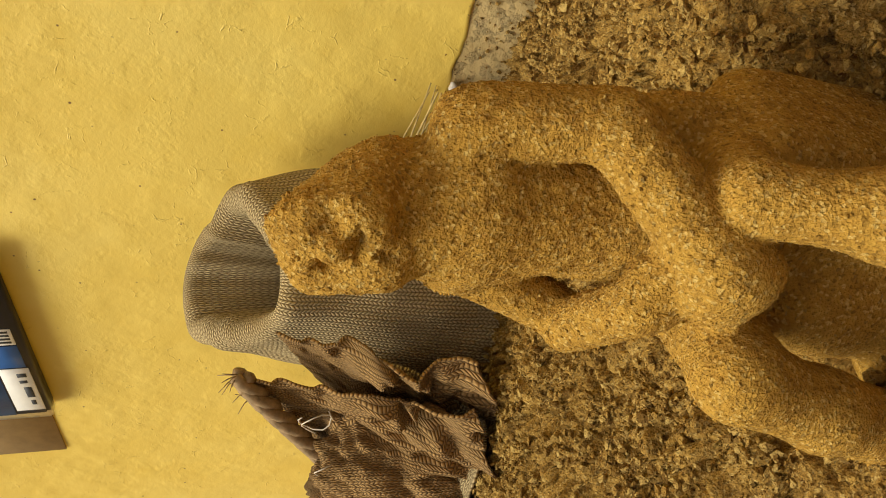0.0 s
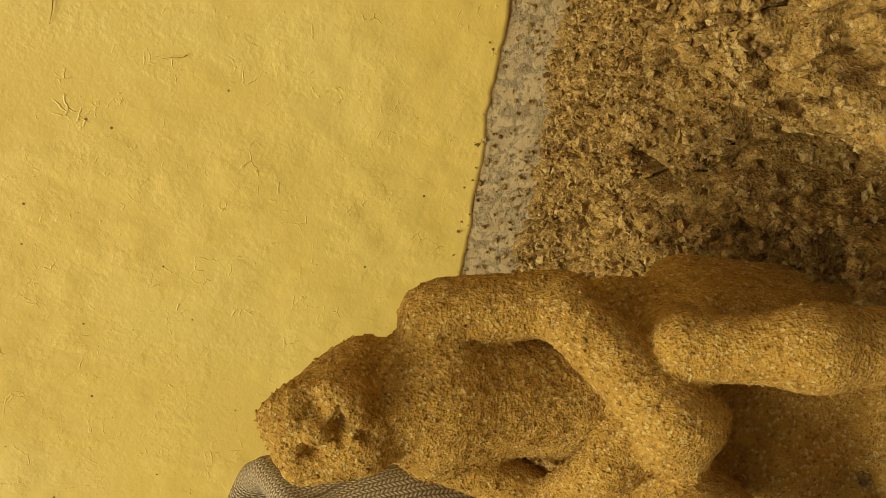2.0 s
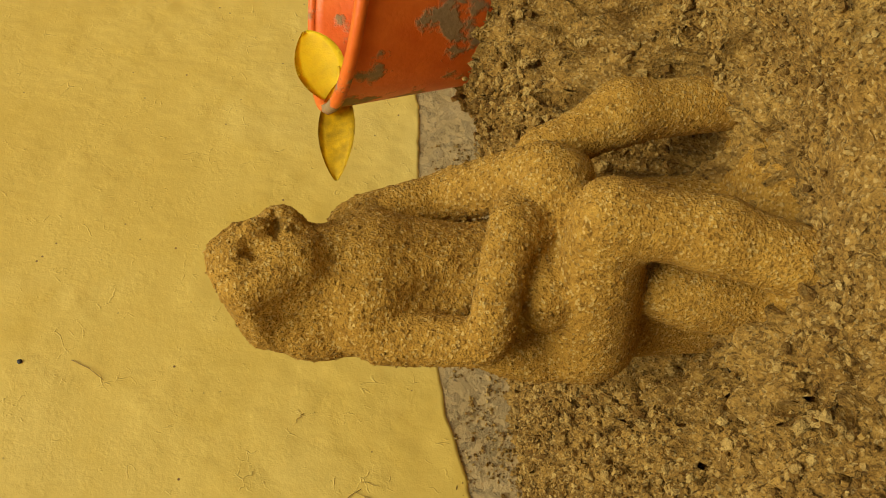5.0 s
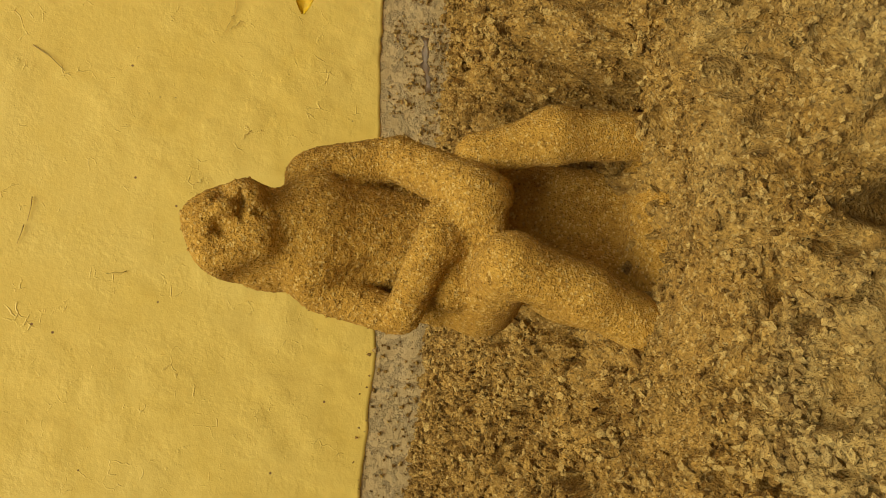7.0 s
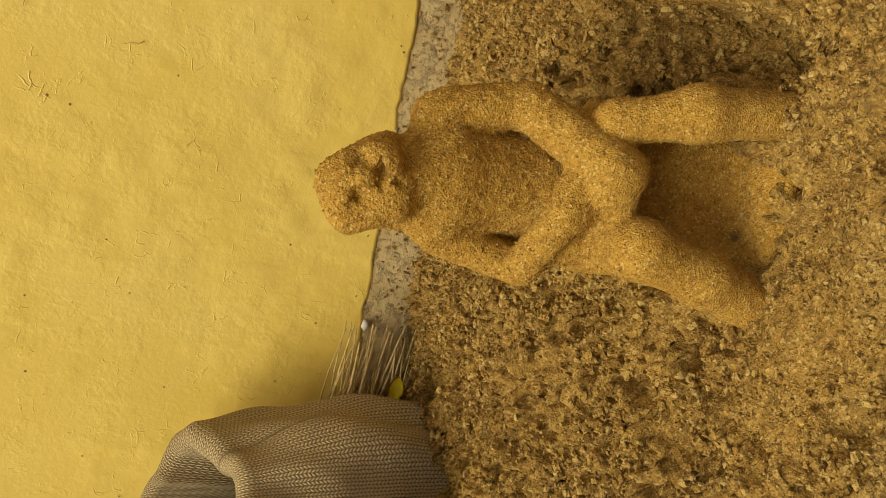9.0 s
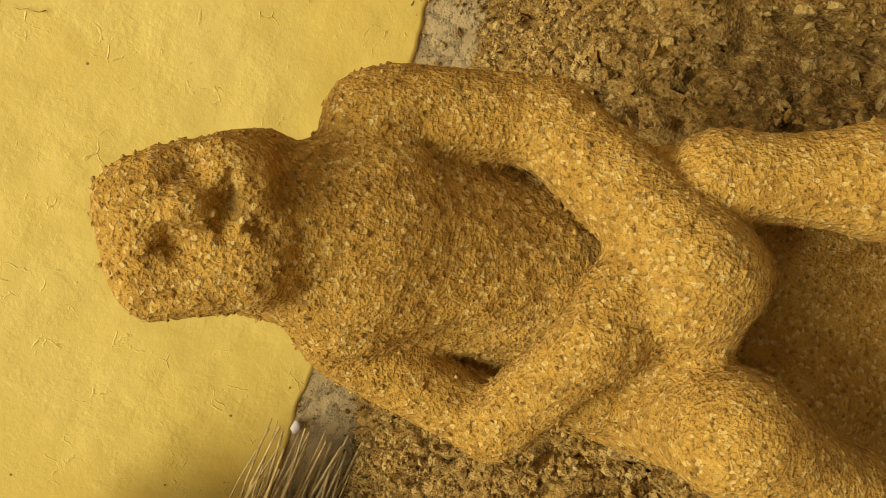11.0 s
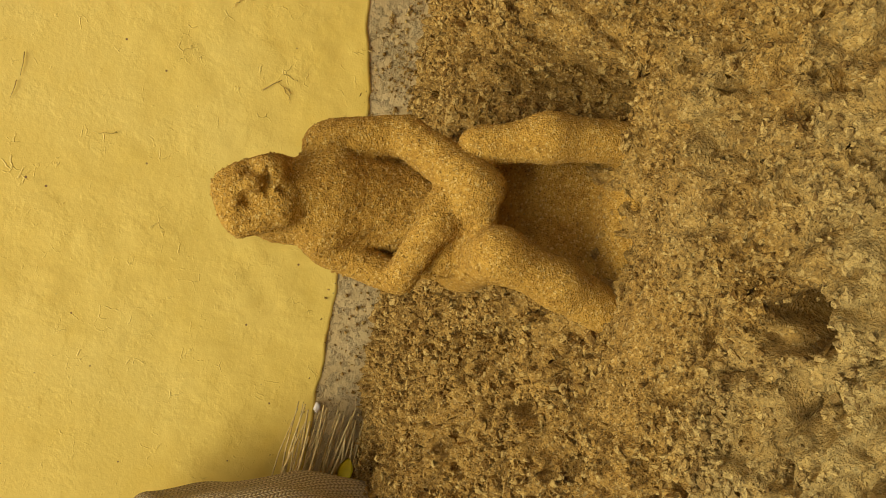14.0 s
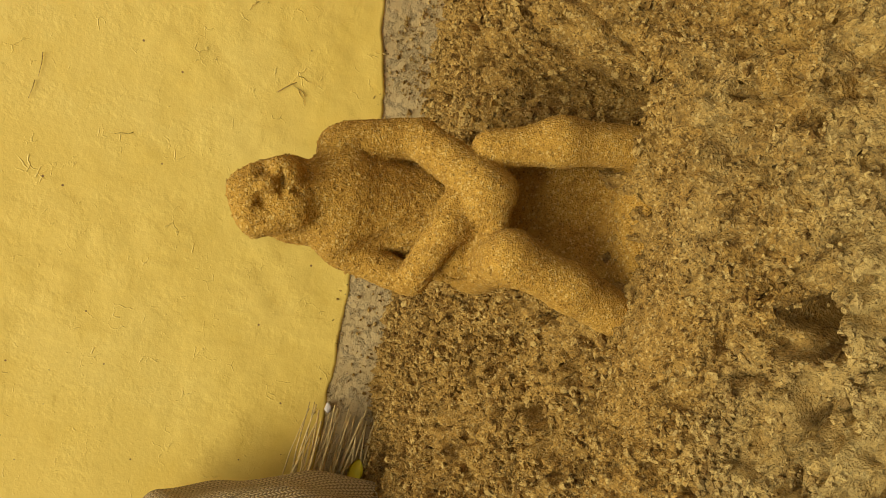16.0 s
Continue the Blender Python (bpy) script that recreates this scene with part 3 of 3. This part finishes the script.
def build_figure():
    h = 0.0012
    axes = [np.arange(0.030, 0.222, h), np.arange(-0.640, -0.470, h), np.arange(0.055, 0.372, h)]
    P = np.stack(np.meshgrid(*axes, indexing="ij"), -1)
    F = figure_field(P)
    near = np.abs(F) < 0.008
    Q = P[near]
    x, y, z = Q[:, 0], Q[:, 1], Q[:, 2]
    rough = 0.0010 * value3(x * 60, y * 60, z * 60, 51) + 0.0012 * value3(x * 380, y * 380, z * 380, 52) + 0.0022 * value3(x * 560, y * 560, z * 560, 53)
    rough = rough * (0.36 + 0.22 * step(0.165, 0.215, z))
    F[near] += rough
    v, f = polygonise(axes, F)
    # coarse grains bedded in the skin of the figure, more of them on head, chest and arms
    rng = np.random.default_rng(8)
    c = v[rng.integers(0, len(v), 6500)]
    c = c[rng.random(len(c)) < 0.25 + 0.75 * step(0.15, 0.22, c[:, 2])]
    gv, gt = grains(rng, c, 0.0004 + 0.0007 * rng.random(len(c)) ** 2.5)
    gq = gt + len(v)
    f = np.concatenate([f[:, [0, 1, 2]], f[:, [0, 2, 3]]])
    v = np.concatenate([v, gv])
    me = mesh_from("sand_sculpture", v, np.concatenate([f, gq]), CARVED)
    ob = new("sand_sculpture", me)
    return tagged(ob, "seated figure carved from damp brown sand, resting on the heap", "sculpture")


build_figure()


# ---------- sacks by the wall ----------
def cloth_mesh(name, v, nu, nv, mat, uv, closed, thick=0.0035):
    """A sheet with thickness: the outer grid, an inner copy and the rims between them."""
    du = np.roll(v, -1, 0) - np.roll(v, 1, 0) if closed else np.gradient(v, axis=0)
    n = np.cross(du, np.gradient(v, axis=1))
    n /= np.linalg.norm(n, axis=-1, keepdims=True) + 1e-9
    inner = v - n * thick
    allv = np.concatenate([v.reshape(-1, 3), inner.reshape(-1, 3)])
    f = grid_faces(nu, nv, closed)
    k = nu * nv
    faces = [f, f[:, ::-1] + k]
    i = np.arange(nu if closed else nu - 1)
    a, b = i * nv, ((i + 1) % nu) * nv
    faces += [np.stack([b, a, a + k, b + k], -1), np.stack([a, b, b + k, a + k], -1) + nv - 1]
    if not closed:
        j = np.arange(nv - 1)
        faces += [np.stack([j, j + 1, j + 1 + k, j + k], -1), (np.stack([j + 1, j, j + k, j + 1 + k], -1) + (nu - 1) * nv) % (2 * k)]
        faces[-1] = np.stack([j + 1 + (nu - 1) * nv, j + (nu - 1) * nv, j + (nu - 1) * nv + k, j + 1 + (nu - 1) * nv + k], -1)
    return mesh_from(name, allv, np.concatenate(faces), mat, True, np.concatenate([uv.reshape(-1, 2)] * 2))


def build_sack():
    sack = thing("jute_sack", "open brown jute sack slumped against the wall, mouth turned down", "sack", (-0.352, -0.145, 0.03))
    nu, nv = 180, 110
    th, s = np.meshgrid(np.linspace(0, 2 * math.pi, nu, endpoint=False), np.linspace(0, 1, nv), indexing="ij")
    c, sn = np.cos(th), np.sin(th)
    top = 0.347 + 0.046 * np.cos(th - 2.6) + 0.005 * np.sin(2 * th + 0.6)
    # outer side, a round roll at the mouth, then the lining going down inside
    up = np.clip(s / 0.66, 0, 1)
    turn = math.pi * np.clip((s - 0.66) / 0.12, 0, 1)
    back = np.clip((s - 0.78) / 0.22, 0, 1)
    roll = 0.017 + 0.006 * value2(np.cos(th) * 2 + 5, np.sin(th) * 2 + 5, 63)
    z = 0.02 + (top - roll - 0.02) * up ** 0.9 + roll * np.sin(turn) - 0.17 * back
    fat = 1.0 + 0.06 * np.sin(up * math.pi) - 0.17 * step(0.55, 1.0, up)
    rx, ry = 0.098 * fat - roll * (1 - np.cos(turn)) - 0.022 * back, 0.128 * fat * (1 - 0.10 * up) - roll * (1 - np.cos(turn)) - 0.03 * back
    fold = 0.016 * np.sin(3 * th + 4 * up + 0.5) * up * (1 - 0.65 * up) + 0.010 * np.sin(7 * th - 6 * up) * np.sin(up * math.pi)
    fold = fold + 0.026 * value3(c * 1.7 + 3, sn * 1.7 + 2, up * 2.2, 61) + 0.012 * value3(c * 4 + 3, sn * 4 + 2, up * 5, 62)
    # a broad pleat that runs down from the mouth
    pleat = np.exp(-(((th - 5.6 + 0.9 * (1 - up)) / 0.28) ** 2))
    fold = fold - 0.026 * pleat * np.sin(up * math.pi * 0.9) * (1 - back)
    x, y = (rx + fold) * c, (ry + fold) * sn
    x = x - 0.010 * up ** 2
    y = np.minimum(y, 0.132)
    v = np.stack([x, y, z - 0.03], -1)
    uv = np.stack([th * 0.115, s * 0.55], -1)
    piece("body", cloth_mesh("body", v, nu, nv, JUTE, uv, True), sack)
    # the loose skirt that lies forward on the sand
    nu2, nv2 = 90, 60
    p, w = np.meshgrid(np.linspace(0, 1, nu2), np.linspace(0, 1, nv2), indexing="ij")
    fx = -0.335 - 0.15 * w + 0.02 * value2(p * 4, w * 3, 64)
    fy = -0.265 - 0.115 * p + 0.02 * value2(p * 3, w * 4, 65)
    fz = level(fx, fy) + 0.012 + 0.10 * (1 - p) ** 2 + 0.014 * np.sin(p * 7 + w * 5) * (1 - p) + 0.012 * value2(p * 6, w * 6, 66)
    v2 = np.stack([fx + 0.352, fy + 0.145, fz - 0.03], -1)
    piece("skirt", cloth_mesh("skirt", v2, nu2, nv2, JUTE, np.stack([p * 0.19, w * 0.16], -1), False), sack, "sandy loose end of the sack on the ground")
    return sack


build_sack()


def build_old_sack():
    old = thing("old_sack", "crumpled dirty old jute sacking with a frayed rope hem", "sack", (-0.46, -0.29, 0.03))
    nu, nv = 150, 100
    th, s = np.meshgrid(np.linspace(0, 2 * math.pi, nu, endpoint=False), np.linspace(0.02, 0.98, nv), indexing="ij")
    ph = (s - 0.5) * math.pi
    c, sn = np.cos(th) * np.cos(ph), np.sin(th) * np.cos(ph)
    zz = np.sin(ph)
    crease = np.abs(value3(c * 2.6 + 5, sn * 2.6, zz * 2.6, 71)) + 0.6 * np.abs(value3(c * 6 + 5, sn * 6, zz * 6, 72)) + 0.3 * np.abs(value3(c * 13 + 5, sn * 13, zz * 13, 73))
    r = 1 + 0.55 * (crease - 0.25)
    x = 0.130 * r * c - 0.045
    y = 0.075 * r * sn - 0.025
    z = 0.125 * r * zz + 0.11 - 0.55 * (x * -1 + 0.02) * (zz > -2) * 0.9 - 0.0
    v = np.stack([x, y, z - 0.0], -1)
    uv = np.stack([th * 0.10, s * 0.33], -1)
    piece("body", cloth_mesh("body", v, nu, nv, OLD_JUTE, uv, True, 0.003), old)
    rng = random.Random(12)
    # crumpled cloth hanging in folds from the hem
    for k, (dx, dy, dz, drop) in enumerate(((0.0, -0.012, 0.0, 0.20), (0.045, 0.012, -0.012, 0.17))):
        nu3, nv3 = 150, 100
        t, w = np.meshgrid(np.linspace(0, 1, nu3), np.linspace(0, 1, nv3), indexing="ij")
        fold = np.abs(value2(t * 5 + w * 1.2 + 4 * k, w * 1.6, 75 + k)) + 0.55 * np.abs(value2(t * 11 - w * 2, w * 4 + 3 * k, 77 + k)) + 0.25 * value2(t * 26, w * 15, 79 + k)
        vx = 0.130 + dx - 0.240 * t + 0.035 * value2(t * 4, w * 4 + 2 * k, 81) * w + 0.02 * w
        vy = dy - 0.055 * w - 0.075 * (fold - 0.15) * (0.25 + 0.75 * np.minimum(1, 3 * w))
        vz = 0.300 + dz - 0.165 * t - drop * w + 0.03 * value2(t * 6, w * 5 + k, 83) * w - 0.02 * fold
        sheet = cloth_mesh("folded_cloth", np.stack([vx, vy, vz], -1), nu3, nv3, OLD_JUTE, np.stack([t * 0.29, w * 0.22], -1), False, 0.003)
        piece("folded_cloth", sheet, old, "stained brown cloth crumpled in deep folds")
    # rolled rope hem along the top edge
    pts = []
    for i in range(40):
        t = i / 39
        pts.append((0.135 - 0.245 * t + 0.006 * math.sin(9 * t), -0.012 - 0.02 * math.sin(3 * t), 0.298 - 0.165 * t + 0.010 * math.sin(7 * t + 1)))
    for k in range(3):
        bm = bmesh.new()
        strand = []
        for i, q in enumerate(pts):
            a = i * 0.75 + k * 2.1
            strand.append((q[0], q[1] + 0.0055 * math.cos(a), q[2] + 0.0055 * math.sin(a)))
        tube(bm, strand, 0.0062, 8)
        part("rope_strand", bm, ROPE, old)
    for k in range(16):
        bm = bmesh.new()
        a = rng.uniform(2.5, 3.8) if k < 9 else rng.uniform(0, 6.28)
        b0 = Vector(pts[0]) if k < 9 else Vector(rng.choice(pts))
        ln = rng.uniform(0.012, 0.03)
        up = Vector((rng.uniform(-0.4, 0.4), rng.uniform(-0.9, 0.2), rng.uniform(0.3, 1.0))).normalized()
        tube(bm, [b0, b0 + up * ln * 0.5 + Vector((0, 0, 0.002)), b0 + up * ln], 0.0008, 5, 0.4)
        part("frayed_fibre", bm, ROPE, old)
    for k in range(9):
        bm = bmesh.new()
        i = rng.randrange(3, 36)
        b0 = Vector(pts[i]) + Vector((0.0, -0.02, -0.01 - 0.05 * rng.random()))
        loop = []
        rr = rng.uniform(0.007, 0.016)
        for j in range(9):
            a = j * 0.55 + k
            loop.append(b0 + Vector((rr * math.cos(a), -0.014 - 0.003 * math.sin(a * 2), rr * math.sin(a))))
        tube(bm, loop, 0.0007, 5)
        part("loose_thread", bm, THREAD, old, "pale loose sewing thread")
    return old


build_old_sack()


# ---------- straws, leaves and chips along the wall foot ----------
def build_straws():
    broom = thing("straw_bundle", "bundle of dry straw stalks sticking out beside the sack", "straw", (-0.27, -0.02, 0.04))
    rng = random.Random(5)
    for k in range(44):
        t = k / 43
        z0 = 0.168 - 0.125 * t + rng.uniform(-0.008, 0.008)
        z1 = z0 - rng.uniform(0.006, 0.030)
        x1 = rng.uniform(0.035, 0.085)
        y0, y1 = rng.uniform(-0.035, -0.004), rng.uniform(-0.020, 0.006)
        a, b = Vector((-0.045, y0, z0 - 0.04)), Vector((x1, y1, z1 - 0.04))
        bm = tube(bmesh.new(), [a, a.lerp(b, 0.5) + Vector((0, 0, rng.uniform(-0.004, 0.004))), b], rng.uniform(0.0012, 0.0026), 5, 0.5)
        part("stalk", bm, STRAW, broom)
    return broom


build_straws()


def leaf_mesh(bm, length, width, curl=0.25, cup=0.2, n=14, m=6):
    """A pointed leaf along +x with a mid rib, 0.6 mm thick."""
    rows = []
    for i in range(n + 1):
        t = i / n
        w = width * 0.5 * (math.sin(math.pi * min(1, t * 0.97 + 0.015)) ** 0.75)
        row = []
        for j in range(m + 1):
            u = j / m * 2 - 1
            row.append(bm.verts.new((length * t, w * u, -curl * length * t * t + cup * w * u * u - 0.0006 * (1 - abs(u)))))
        rows.append(row)
    for a, b in zip(rows, rows[1:]):
        for j in range(m):
            bm.faces.new((a[j], b[j], b[j + 1], a[j + 1]))
    bmesh.ops.solidify(bm, geom=bm.faces[:], thickness=0.0006)
    return bm


def build_leaf(label, mat, stem, tip, facing, width, curl):
    stem, tip = Vector(stem), Vector(tip)
    x = (tip - stem).normalized()
    y = Vector(facing).cross(x).normalized()
    m = Matrix((x, y, x.cross(y))).transposed().to_4x4()
    length = (tip - stem).length
    ob = part("fallen_leaf", leaf_mesh(bmesh.new(), length, width, curl), mat)
    ob.matrix_world = Matrix.Translation(stem) @ m
    part("leaf_stalk", tube(bmesh.new(), [(-length * 0.18, 0, 0.001), (-length * 0.08, 0.001, 0), (length * 0.02, 0, 0)], 0.0011, 6), mat, ob)
    return tagged(ob, label, "leaf", "fallen leaves")


build_leaf("bright yellow leaf stuck on the bucket rim", YELLOW_LEAF, (0.392, -0.388, 0.286), (0.468, -0.404, 0.320), (-0.6, -0.75, 0.2), 0.042, 0.06)
build_leaf("curled amber leaf hanging from the bucket rim", AMBER_LEAF, (0.408, -0.398, 0.288), (0.315, -0.384, 0.288), (-0.6, -0.75, 0.2), 0.030, 0.05)
build_leaf("small yellow leaf caught between straw stalks", YELLOW_LEAF, (-0.285, -0.050, 0.078), (-0.252, -0.045, 0.072), (0.1, -0.9, 0.4), 0.020, 0.1)


def build_chip(name, label, category, mat, at, size, seed):
    rng = random.Random(seed)
    bm = bmesh.new()
    bmesh.ops.create_icosphere(bm, subdivisions=2, radius=1)
    for v in bm.verts:
        v.co *= 1 + rng.uniform(-0.25, 0.25)
        v.co = Vector((v.co.x * size[0], v.co.y * size[1], v.co.z * size[2]))
    ob = part(name, bm, mat)
    ob.location = at
    return tagged(ob, label, category)


build_chip("plaster_lump", "pale lump of plaster stuck at the paint edge", "plaster", PAPER, (-0.197, -0.006, 0.117), (0.0065, 0.005, 0.0045), 3)


def build_paper():
    bm = bmesh.new()
    rng = random.Random(9)
    rows = []
    for i in range(13):
        t = i / 12
        w = 0.010 + 0.006 * rng.uniform(-1, 1)
        x = 0.392 + 0.072 * t
        zc = 0.087 + 0.012 * t
        rows.append([bm.verts.new((x, -0.014 - 0.005 * math.sin(t * 9) - 0.003 * u, zc + w * (u - 0.5))) for u in (0, 0.33, 0.66, 1)])
    for a, b in zip(rows, rows[1:]):
        for j in range(3):
            bm.faces.new((a[j], b[j], b[j + 1], a[j + 1]))
    bmesh.ops.solidify(bm, geom=bm.faces[:], thickness=0.0008)
    return tagged(part("paper_scrap", bm, PAPER), "torn strip of pale paper along the wall foot", "paper")


build_paper()


# ---------- bucket ----------
def lathe(bm, profile, sides=72):
    rings = []
    for r, z in profile:
        rings.append([bm.verts.new((r * math.cos(2 * math.pi * k / sides), r * math.sin(2 * math.pi * k / sides), z)) for k in range(sides)])
    for a, b in zip(rings, rings[1:]):
        for k in range(sides):
            bm.faces.new((a[k], a[(k + 1) % sides], b[(k + 1) % sides], b[k]))
    return bm


def bucket_plastic():
    m, nt, b = material("sandy_orange_plastic", 0.45)
    v = coords(nt)
    smear = noise_tex(nt, v, 24, 5, 0.62)
    grain = noise_tex(nt, v, 260, 2)
    col = ramp(nt, noise_tex(nt, v, 40, 3), [(0.3, (0.72, 0.12, 0.012)), (0.7, (0.86, 0.19, 0.025))])
    mask = grey(nt, smear, 0.54, 0.60)
    col = mix(nt, mask, col, mix(nt, grain, (0.20, 0.12, 0.05), (0.45, 0.31, 0.14)))
    nt.links.new(col, b.inputs["Base Color"])
    nt.links.new(grey(nt, mask, 0, 1, 0.4, 0.95), b.inputs["Roughness"])
    n1 = bump(nt, b, mask, 0.5, 0.0015)
    bump(nt, b, grain, 0.3, 0.001, n1)
    return m


def build_bucket():
    bucket = thing("bucket", "orange plastic bucket smeared with sand, standing in the heap", "bucket", (0.472, -0.458, 0.118))
    mat = bucket_plastic()
    R = 0.120
    prof = [(0.056, 0.0), (0.063, 0.0), (0.068, 0.012), (R - 0.010, 0.172), (R - 0.009, 0.178), (R - 0.013, 0.178), (R - 0.016, 0.170), (0.064, 0.010), (0.0, 0.008)]
    part("bucket_body", lathe(bmesh.new(), prof), mat, bucket)
    part("rim", lathe(bmesh.new(), [(R - 0.010, 0.174), (R - 0.006, 0.175), (R - 0.004, 0.179), (R - 0.006, 0.183), (R - 0.011, 0.184), (R - 0.014, 0.179), (R - 0.010, 0.174)]), mat, bucket, "thick rolled orange rim")
    bucket.matrix_world = Matrix.Translation((0.472, -0.458, 0.118)) @ Matrix.Rotation(radians(9), 4, Vector((0.73, -0.68, 0)))
    return bucket


build_bucket()


def build_foil():
    rng = random.Random(2)
    bm = bmesh.new()
    bmesh.ops.create_grid(bm, x_segments=10, y_segments=8, size=0.03)
    for v in bm.verts:
        v.co.z += rng.uniform(-0.005, 0.005)
        v.co.x *= 1 + rng.uniform(-0.1, 0.1)
    bmesh.ops.solidify(bm, geom=bm.faces[:], thickness=0.0006)
    ob = part("foil_wrapper", bm, FOIL, smooth=False)
    ob.matrix_world = pose(0.548, -0.440, 0.318, 75, 20, 10)
    return tagged(ob, "crumpled silver foil wrapper in the bucket", "wrapper")


build_foil()


# ---------- packet hung on the wall ----------
def build_packet():
    pk = thing("packet", "blue and white printed packet with silver edges on the wall", "packet", (-0.815, 0.0, 0.566))
    pk.scale = (1, 0.55, 1)
    pk.rotation_euler = (0, radians(-8.5), 0)
    part("packet_body", box(bmesh.new(), 0.0, -0.055, 0.0, 0.33, -0.006, 0.26, 0.006), NAVY, pk)
    part("silver_seam", box(bmesh.new(), -0.012, -0.050, 0.0, 0.006, -0.012, 0.26, 0.003), FOIL, pk, "crimped silver seam")
    part("blue_panel", box(bmesh.new(), 0.006, -0.0565, 0.045, 0.10, -0.0545, 0.25), BLUE, pk)
    lab = part("white_label", box(bmesh.new(), 0.016, -0.0572, 0.004, 0.115, -0.0552, 0.042), WHITE, pk)
    part("blue_band", box(bmesh.new(), 0.118, -0.0572, 0.006, 0.165, -0.0552, 0.046), BLUE, pk)
    part("bar_label", box(bmesh.new(), 0.168, -0.0572, 0.006, 0.20, -0.0552, 0.040), WHITE, pk)
    for x0, x1, z0, z1 in ((0.030, 0.040, 0.012, 0.018), (0.048, 0.072, 0.010, 0.020), (0.082, 0.088, 0.012, 0.022), (0.096, 0.104, 0.010, 0.022)):
        part("print_bar", box(bmesh.new(), x0, -0.0582, z0, x1, -0.0568, z1), INK, lab)
    for k in range(4):
        part("stripe", box(bmesh.new(), 0.172 + 0.007 * k, -0.0582, 0.010, 0.1755 + 0.007 * k, -0.0568, 0.036), INK, pk)
    # thin flat brown panel that reaches out past the packet's left edge
    part("brown_panel", box(bmesh.new(), -0.14, -0.010, 0.012, 0.0, -0.005, 0.26, 0.001), DULL_BROWN, pk, "flat dull brown panel beside the packet")
    return pk


build_packet()
